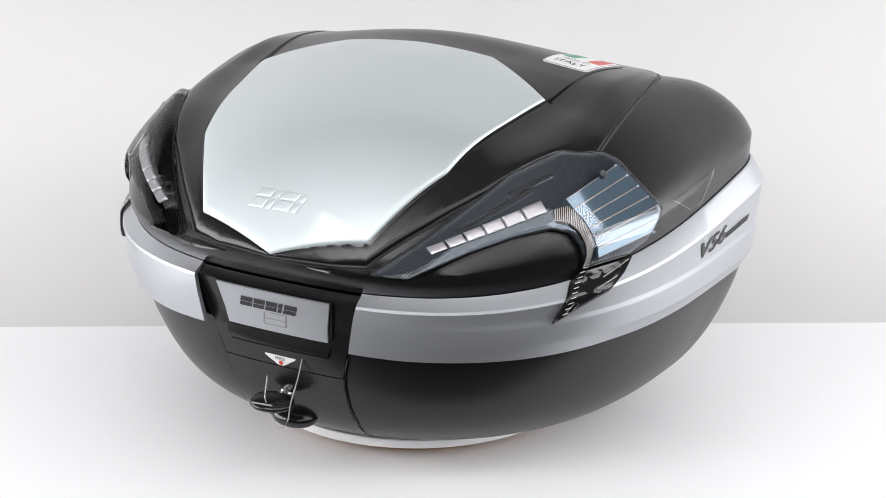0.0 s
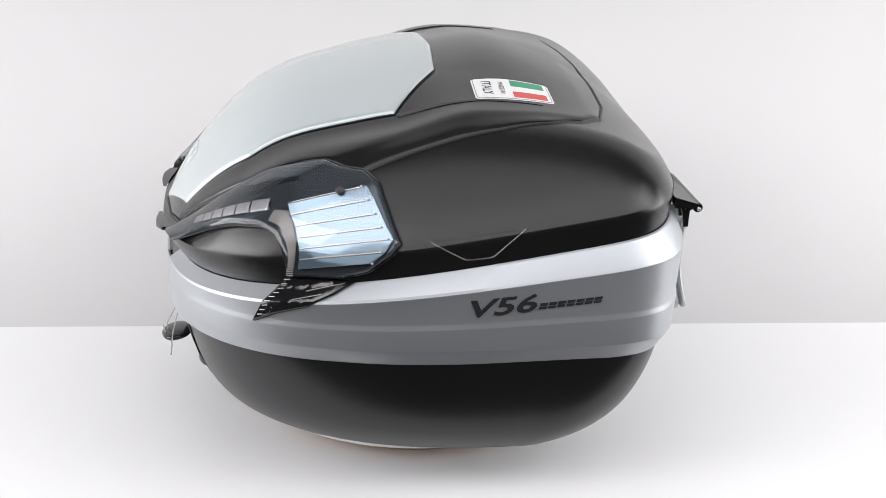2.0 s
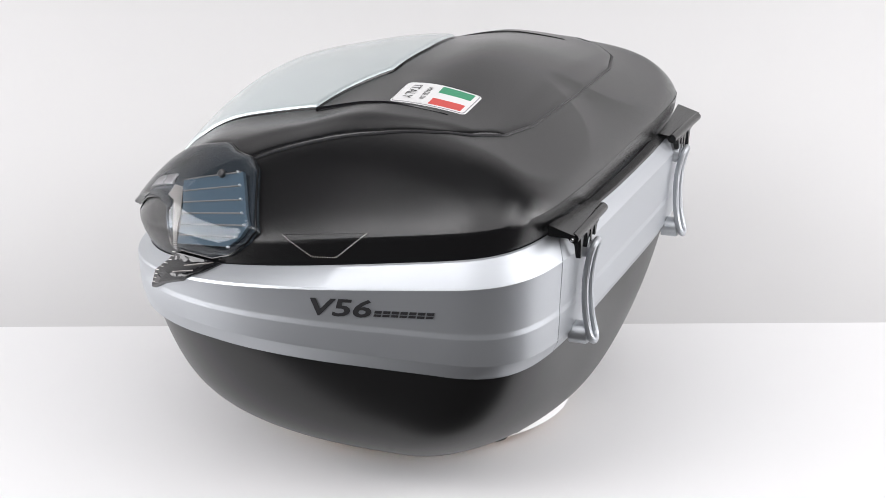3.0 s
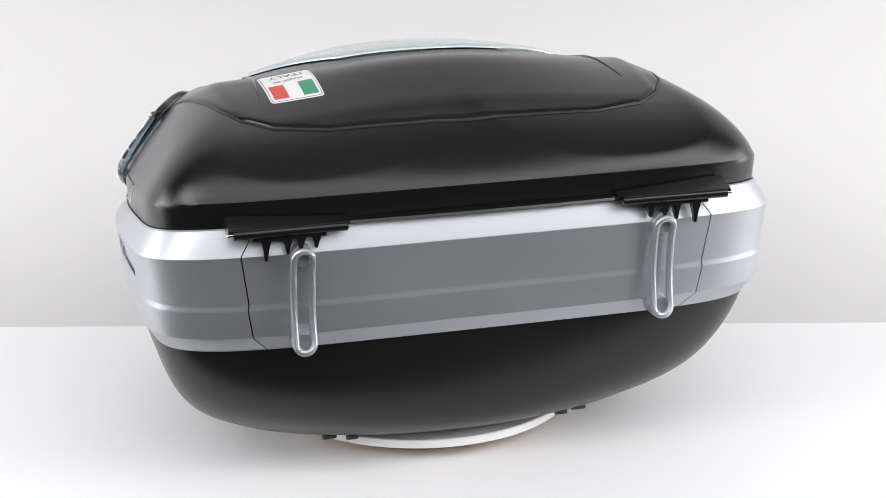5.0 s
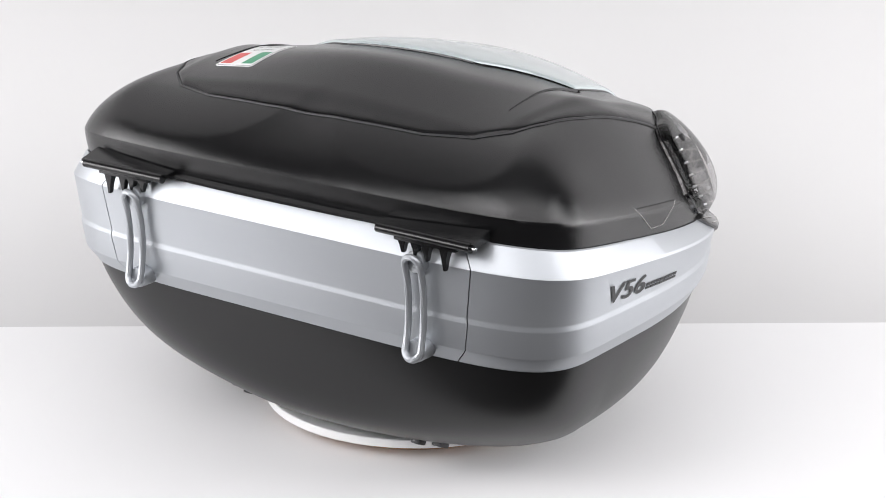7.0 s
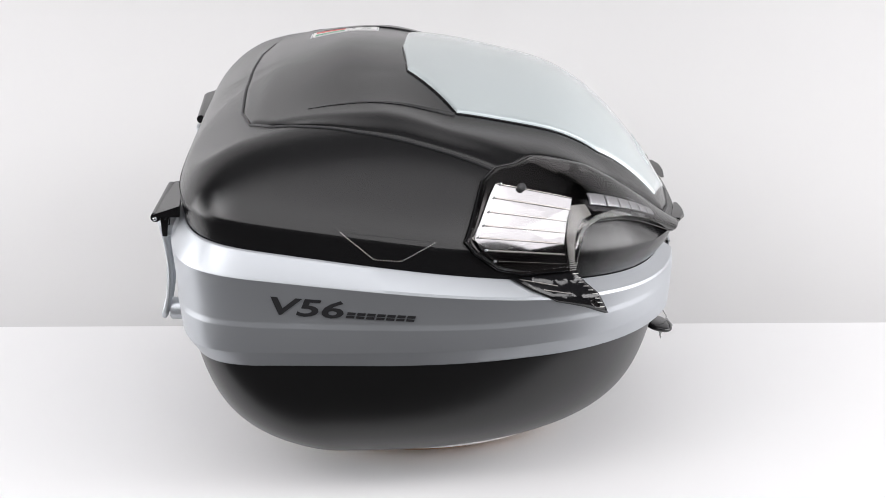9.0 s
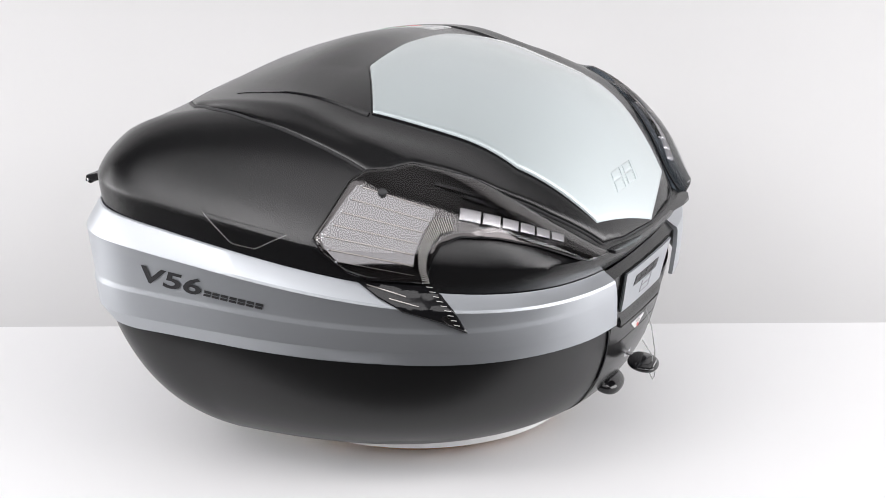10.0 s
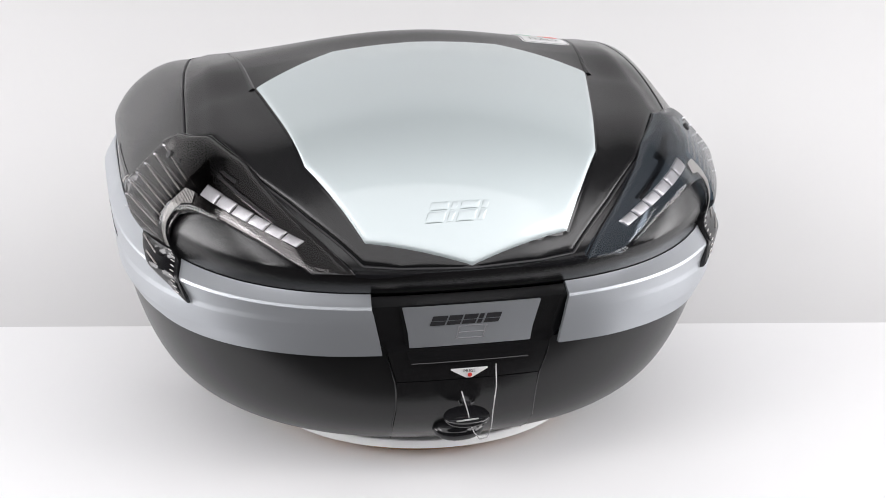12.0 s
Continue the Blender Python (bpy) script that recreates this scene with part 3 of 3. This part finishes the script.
# ---- front: lock plate, latch, badge, key ----
def front_pt(alpha, z, e=0.0):
    """The front plate's surface at a bearing and a height, set out by e."""
    zb = 0.166
    if z >= zb:
        x, y = ring(alpha, -0.0062 - 0.0080 * min(1, max(0, (0.206 - z) / 0.04)) - 0.0075 * min(1, max(0, (z - 0.2055) / 0.007)) + e)
        return Vector((x, y, z))
    u = (0.168 - z) / (0.168 - 0.046)
    x, y, _ = bowl(alpha, u, 0.0012 + e)
    return Vector((x, y, z))


def front_sheet(spans, e, thick, n=24):
    """spans: rows of (height, half width in degrees of bearing, skew)."""
    rows = []
    for (z0, a0), (z1, a1) in zip(spans, spans[1:]):
        m = max(1, int(abs(z0 - z1) / 0.006))
        for i in range(m):
            k = i / m
            rows.append((z0 + (z1 - z0) * k, a0 + (a1 - a0) * k))
    rows.append(spans[-1])
    grid = [[front_pt(-a + 2 * a * i / n, z, e) for i in range(n + 1)] for z, a in rows]
    return slab(grid, thick)


plate = part("lock_plate", front_sheet([(0.2125, 16.3), (0.2055, 16.0), (0.172, 14.8), (0.1655, 13.2), (0.1335, 11.8)], 0.0012, 0.004), M_COVER, case, "satin black front plate")
part("lower_plate", front_sheet([(0.1325, 11.8), (0.105, 11.9), (0.062, 13.6)], 0.0012, 0.004), M_COVER, plate, "satin black lower front plate")
for sg in (-1, 1):
    part("plate_seam", tube([front_pt(sg * a, z, 0.0005) for z, a in ((0.166, 13.6), (0.15, 12.8), (0.133, 12.0), (0.12, 11.95), (0.105, 12.1), (0.085, 12.9), (0.062, 13.9))], 0.0009, 6),
         M_GLOSS, plate, "dark seam beside the plate")
lever = part("latch_lever", front_sheet([(0.2055, 11.2), (0.166, 10.3), (0.151, 9.6)], 0.0034, 0.004), M_COVER, plate, "satin black latch lever")
part("lever_lip", tube([front_pt(a, 0.1515, 0.0036) for a in span(-9.4, 9.4, 12)], 0.0008, 6), M_GLOSS, lever)
badge = part("badge", front_sheet([(0.2050, 10.7), (0.2030, 10.7), (0.180, 9.9), (0.1665, 9.7)], 0.0052, 0.002), M_BAND, lever, "silver name plate")


def front_patch(name, z0, z1, a0, a1, e, mat, parent, skew=0.0, thick=0.0006):
    rows = [[front_pt(a0 + (a1 - a0) * i / 4 + skew * k, z0 + (z1 - z0) * k, e) for i in range(5)] for k in (0, 0.5, 1)]
    return part(name, slab(rows, thick), mat, parent)


# plain dark bars stand for the name
for a0, a1 in ((-6.6, -4.3), (-4.0, -1.9), (-1.6, 0.5), (0.8, 1.5), (1.9, 4.2)):
    front_patch("name_bar", 0.1870, 0.1905, a0, a1, 0.0058, M_DARK, badge, 0.25)
    front_patch("name_bar", 0.1914, 0.1958, a0 + 0.3, a1 + 0.3, 0.0058, M_DARK, badge, 0.25)
for z0, z1, a0, a1 in ((0.1728, 0.1734, -2.4, 2.0), (0.1845, 0.1851, -1.0, 2.2), (0.1734, 0.1845, -2.4, -2.15), (0.1734, 0.1845, 1.85, 2.1), (0.1785, 0.1791, -2.0, 2.0)):
    front_patch("name_bar", z0, z1, a0, a1, 0.0056, M_GREY, badge, 0.4)
bm = slab([[front_pt(-3.0 + 6.0 * i / 8, 0.1434, 0.002) for i in range(9)], [front_pt(-3.05 + 6.1 * i / 8, 0.1424, 0.002) for i in range(9)],
           [front_pt(-0.5 + 1.0 * i / 8, 0.1342, 0.002) for i in range(9)]], 0.0012)
press = part("press_label", bm, M_WHITE, plate, "white triangle label with a red dot")
bm = bmesh.new()
c = front_pt(0.1, 0.1372, 0.0024)
part("red_dot", lathe([(0.0019, 0), (0.0019, 0.0005)], Matrix.Translation(c) @ pose(0, 0, 0, 95), 20), M_RED, press)


def letters(body, size, place, bold=0.0):
    """Flat letters of the built-in font, laid on a surface by place(u, v)."""
    cu = bpy.data.curves.new("letters", "FONT")
    cu.body, cu.size, cu.align_x = body, size, "CENTER"
    cu.resolution_u, cu.offset = 3, bold
    tmp = new("letters", cu)
    me = bpy.data.meshes.new_from_object(tmp.evaluated_get(bpy.context.evaluated_depsgraph_get()))
    bm = bmesh.new()
    bm.from_mesh(me)
    bpy.data.objects.remove(tmp)
    bpy.data.curves.remove(cu)
    bpy.data.meshes.remove(me)
    for v in bm.verts:
        v.co = place(v.co.x, v.co.y)
    return bm


part("letters", letters("PRESS", 0.0042, lambda u, v: front_pt(math.degrees(u / 0.3), 0.1397 + v, 0.0024)), M_DARK, press, smooth=False)

lock_m = Matrix.Translation((0, -0.2125, 0.1125)) @ pose(0, 0, 0, 100)
lock = part("lock_cylinder", lathe([(0.0085, -0.012), (0.0085, 0.003), (0.0075, 0.0042), (0.0055, 0.0042), (0.0052, 0.003)], lock_m, 28), M_CHROME, plate, "chrome lock cylinder")


def blob(m, sx, sy, sz, p=2.4, n=20):
    """A rounded cushion form."""
    rows = []
    for i in range(1, n):
        t = math.pi * i / n - math.pi / 2
        r, h = math.cos(t), math.sin(t)
        r, h = r ** (2 / p), math.copysign(abs(h) ** (2 / p), h)
        rows.append([m @ Vector((sx * r * math.copysign(abs(math.cos(k)) ** 0.9, math.cos(k)), sy * r * math.copysign(abs(math.sin(k)) ** 0.9, math.sin(k)), sz * h))
                     for k in (2 * math.pi * j / 24 for j in range(24))])
    return loft(rows, True, True, True)


key = part("key", blob(pose(-0.004, -0.2330, 0.1025, 12, 0, 8), 0.0205, 0.0145, 0.0046), M_GLOSS, plate, "black plastic key head in the lock")
part("key_blade", box_bm(bmesh.new(), pose(-0.001, -0.2185, 0.1075, 14), 0.007, 0.016, 0.002, 0.0004), M_CHROME, key, "steel key blade")
part("key_mark", box_bm(bmesh.new(), pose(-0.006, -0.2450, 0.1043, 12, 0, 8), 0.02, 0.0012, 0.0012, 0.0003), M_CLEAR, key)
part("spare_key", blob(pose(-0.004, -0.1985, 0.0795, 25, 0, 4), 0.0235, 0.0155, 0.0085), M_GLOSS, plate, "black oval knob under the lock")
part("key_tie", tube([(0.0235, -0.2245, 0.1455), (0.0225, -0.231, 0.128), (0.0185, -0.236, 0.108), (0.0165, -0.238, 0.092), (0.0125, -0.239, 0.084),
                      (0.006, -0.239, 0.083), (0.001, -0.238, 0.09), (-0.003, -0.241, 0.100), (-0.0050, -0.242, 0.110), (-0.0085, -0.233, 0.126)], 0.0006, 6),
     M_CLEAR, key, "thin clear plastic key tie")
for sg in (-1, 1):
    pts = [[(0.099, -0.2285, 0.2362), (0.099, -0.2365, 0.2362), (0.099, -0.2365, 0.2392), (0.099, -0.2285, 0.2392)],
           [(0.085, -0.2325, 0.2358), (0.085, -0.2425, 0.2358), (0.085, -0.2420, 0.2388), (0.085, -0.2310, 0.2392)],
           [(0.065, -0.2360, 0.2360), (0.065, -0.2435, 0.2362), (0.065, -0.2432, 0.2380), (0.065, -0.2350, 0.2384)],
           [(0.043, -0.2385, 0.2366), (0.043, -0.2415, 0.2367), (0.043, -0.2414, 0.2371), (0.043, -0.2385, 0.2371)]]
    bm = loft([[(sg * x, y, z) for x, y, z in r] for r in pts], True, True, True)
    part("lid_fin", bm, M_GLOSS, case, "slim black lip under the panel's corner")

# ---- rear: hinges, strap loops, feet ----
strip_pts = [(-0.125, 0.2085), (-0.06, 0.2105), (0, 0.211), (0.06, 0.2105), (0.125, 0.2085)]
bm = loft([[(x, y - 0.008, 0.2805), (x, y, 0.2795), (x, y + 0.0012, 0.2775), (x, y - 0.008, 0.2775)] for x, y in strip_pts], True, True, True)
part("hinge_strip", bm, M_COVER, case, "thin black strip along the lid's rear edge")
for sg in (-1, 1):
    bm = loft([[(sg * 0.119, 0.2035, 0.2830), (sg * 0.119, 0.2145, 0.2815), (sg * 0.119, 0.2145, 0.2785), (sg * 0.119, 0.2035, 0.2785)],
               [(sg * 0.165, 0.2030, 0.2860), (sg * 0.165, 0.2185, 0.2820), (sg * 0.165, 0.2185, 0.2795), (sg * 0.165, 0.2030, 0.2800)],
               [(sg * 0.2205, 0.1985, 0.2890), (sg * 0.2205, 0.2205, 0.2820), (sg * 0.2205, 0.2205, 0.2790), (sg * 0.2205, 0.1985, 0.2795)]], True, True, True)
    hinge = part("hinge", bm, M_COVER, case, "black plastic hinge on the lid's rear edge")
    part("hinge_barrel", tube([(sg * 0.1215, 0.2165, 0.2780), (sg * 0.149, 0.2172, 0.2782), (sg * 0.150, 0.2172, 0.2782), (sg * 0.217, 0.2190, 0.2785)], 0.0042, 14), M_COVER, hinge)
    part("hinge_pin", lathe([(0.0017, -0.002), (0.0017, 0.0035), (0.001, 0.0042)], Matrix.Translation((sg * 0.218, 0.2190, 0.2785)) @ pose(0, 0, 0, 0, sg * 90, 0), 12), M_CHROME, hinge, "steel hinge pin end")
    bm = box_bm(bmesh.new(), pose(sg * 0.170, 0.2155, 0.2735), 0.062, 0.006, 0.005, 0.001)
    part("hinge_foot", bm, M_COVER, hinge)
    for x, h in ((0.1475, 0.012), (0.1605, 0.014), (0.1715, 0.0155), (0.1895, 0.020)):
        y0 = 0.2165
        bm = loft([[(sg * (x - 0.0048), y0 - 0.006, 0.2735), (sg * (x + 0.0048), y0 - 0.006, 0.2735), (sg * (x + 0.0048), y0 + 0.002, 0.2735), (sg * (x - 0.0048), y0 + 0.002, 0.2735)],
                   [(sg * (x - 0.0024), y0 - 0.004, 0.2735 - h * 0.5), (sg * (x + 0.0024), y0 - 0.004, 0.2735 - h * 0.5), (sg * (x + 0.0024), y0 + 0.0015, 0.2735 - h * 0.5), (sg * (x - 0.0024), y0 + 0.0015, 0.2735 - h * 0.5)],
                   [(sg * (x - 0.0009), y0 - 0.003, 0.2735 - h), (sg * (x + 0.0012), y0 - 0.003, 0.2735 - h), (sg * (x + 0.0012), y0 + 0.001, 0.2735 - h), (sg * (x - 0.0009), y0 + 0.001, 0.2735 - h)]],
                  True, True, True)
        part("hinge_tooth", bm, M_COVER, hinge)
    pts = []
    zc, hz, hw = 0.2165, 0.0365, 0.0078
    for k in range(40):
        a = 2 * math.pi * k / 40
        x = hw * math.cos(a)
        z = zc + (hz if math.sin(a) >= 0 else -hz) + hw * math.sin(a)
        pts.append((x, z))
    pts = densify([Vector(p) for p in pts], 0.004)
    bow = lambda z: 0.2155 + 0.0065 * min(1.3, abs(z - zc) / 0.042) ** 2.2
    loop = part("strap_loop", tube([(sg * 0.1598 + x, bow(z), z) for x, z in pts], 0.0030, 10, True), M_BAND, case, "silver strap loop on the rear band")
    for z, r in ((zc + hz + 0.002, 0.0098), (zc - hz - 0.002, 0.0098)):
        part("loop_boss", lathe([(r, -0.016), (r, -0.002), (r - 0.001, -0.0005), (0.003, -0.0005)], Matrix.Translation((sg * 0.1598, bow(z) - 0.003, z)) @ pose(0, 0, 0, -90), 28), M_BAND, loop)
    for nm, x, w in (("base_clip", 0.101, 0.010), ("clip_arm", 0.121, 0.012)):
        a = min(range(91, 180), key=lambda k: abs(bowl(k, 0.94)[0] - x))
        p = bowl(a, 0.94)
        clip = part(nm, box_bm(bmesh.new(), pose(sg * p[0], p[1] + 0.001, p[2] - 0.001, 25), w, 0.012, 0.006, 0.0015), M_DARK,
                    case if nm == "base_clip" else foot, "small black clip under the rear edge")
        foot = clip if nm == "base_clip" else foot

# ---- printed marks ----
def flank_pt(y, z, e):
    """A place on the band's flank (+x side)."""
    lo, hi = 15.0, 120.0
    for _ in range(30):
        mid = (lo + hi) / 2
        if ring(mid, -0.0006 + e)[1] < y:
            lo = mid
        else:
            hi = mid
    return Vector((*ring(lo, -0.0006 + e), z))


def flank_mark(sg, s0, s1, t0, t1, skew):
    """A printed bar: s along the writing, t up, in metres."""
    rows = []
    for k in (0, 1):
        r = []
        for i in range(5):
            s, t = s0 + (s1 - s0) * i / 4 + skew * (t0 + (t1 - t0) * k), t0 + (t1 - t0) * k
            p = flank_place(sg, s, t)
            r.append((p.x, p.y, p.z))
        rows.append(r)
    part("printed_bar", slab(rows, 0.0004), M_DARK, case)


def flank_place(sg, u, v):
    """u along the writing, v up."""
    y = 0.0125 + u if sg > 0 else 0.1260 - 1.08 * u
    z = (0.2095 if sg > 0 else 0.2070) + 0.085 * y + v
    k = max(0.0, min(1.0, (z - z_groove(y)) / (z_shoulder(y) - z_groove(y))))
    p = flank_pt(y, z, -0.0040 * (1 - k) + 0.0009)
    return Vector((sg * p.x, p.y, p.z))


for sg in (1, -1):
    t0 = 0.0006
    probe = letters("V56", 1.0, lambda u, v: Vector((u, v, 0)), bold=0.022)
    us, vs = [v.co.x for v in probe.verts], [v.co.y for v in probe.verts]
    probe.free()
    u0, uk, vk = min(us), 0.058 / (max(us) - min(us)), 0.0155 / max(vs)
    bm = letters("V56", 1.0, lambda u, v: flank_place(sg, (u - u0) * uk + 0.35 * v * vk, t0 + v * vk), bold=0.022)
    part("model_number", bm, M_DARK, case, "dark printed model number", smooth=False)
    for i in range(7):
        flank_mark(sg, 0.0605 + i * 0.0075, 0.0605 + i * 0.0075 + 0.0062, t0 + 0.0008, t0 + 0.0028, 0.3)
        flank_mark(sg, 0.0605 + i * 0.0075, 0.0605 + i * 0.0075 + 0.0062, t0 + 0.0036, t0 + 0.0060, 0.3)

# stitched marks on the lid's flanks
FLANK = Plane((0.28, 0.03, 0.27), (1, 0, 0.15), (0, 0, 1))
for sg in (1, -1):
    chain = [(0.278, -0.013, 0.2735), (0.281, 0.015, 0.2585), (0.282, 0.037, 0.2605), (0.282, 0.064, 0.2840)]
    for (a, b), n, r in (((chain[0], chain[1]), 16, 0.00045), ((chain[1], chain[2]), 10, 0.0004), ((chain[2], chain[3]), 20, 0.0005), ((chain[0], chain[3]), 34, 0.0005)):
        bm = bmesh.new()
        for i in range(n):
            q = FLANK.flat(Vector(a).lerp(Vector(b), (i + 0.5) / n))
            p = FLANK.drop(q, BODY_TREE, 0.0002)[2]
            bmesh.ops.create_icosphere(bm, subdivisions=1, radius=r, matrix=Matrix.Translation((sg * p.x, p.y, p.z)))
        part("stitch_row", bm, M_TOOTH if n < 30 else M_DARK, case, "row of pale moulded stitches")

# sticker with a flag, on the cover
SX, SY = 0.1355, 0.0715


def sticker_q(u, v):
    return TOP.flat((SX + u, SY + v, lid_z(SX + u, SY + v)))


def sticker_patch(name, u0, u1, v0, v1, h, mat, parent, rr=0.0, label=""):
    pts = []
    for cx, cy, a0 in ((u1 - rr, v1 - rr, 0), (u0 + rr, v1 - rr, 90), (u0 + rr, v0 + rr, 180), (u1 - rr, v0 + rr, 270)):
        pts += [(cx + rr * math.cos(radians(a0 + k)), cy + rr * math.sin(radians(a0 + k))) for k in ((0, 30, 60, 90) if rr else (0,))]
    bm = inlay(TOP, [sticker_q(*p) for p in pts], COVER_TREE, h, 0.0005, 0.0, 0.005, rim_height=1.0)
    return part(name, bm, mat, parent, label)


sticker = sticker_patch("sticker", -0.0235, 0.0235, -0.0340, 0.0340, 0.0003, M_WHITE, case, 0.004, "white sticker with a green, white and red flag")
sticker_patch("border", -0.0222, 0.0222, -0.0327, 0.0327, 0.0006, M_GREY, sticker, 0.003)
sticker_patch("field", -0.0215, 0.0215, -0.0320, 0.0320, 0.0009, M_WHITE, sticker, 0.0026)
sticker_patch("flag_green", -0.0195, -0.0065, 0.0000, 0.0290, 0.0012, M_GREEN, sticker)
sticker_patch("flag_red", 0.0065, 0.0195, 0.0000, 0.0290, 0.0012, M_RED, sticker)
for body, size, v0 in (("MADE IN", 0.0066, -0.0110), ("ITALY", 0.0118, -0.0255)):
    bm = letters(body, size, lambda u, v: TOP.drop(sticker_q(u, v + v0), COVER_TREE, 0.0013)[2])
    part("letters", bm, M_DARK, sticker, smooth=False)



# ---- the turning of the platter and the case ----
def motions():
    rows = [(t, pose(0, 0, 0, 0, 0, -32.217 - 26.378 * t)) for t in range(13)]
    walk(turntable, rows)
    walk(case, rows)


motions()
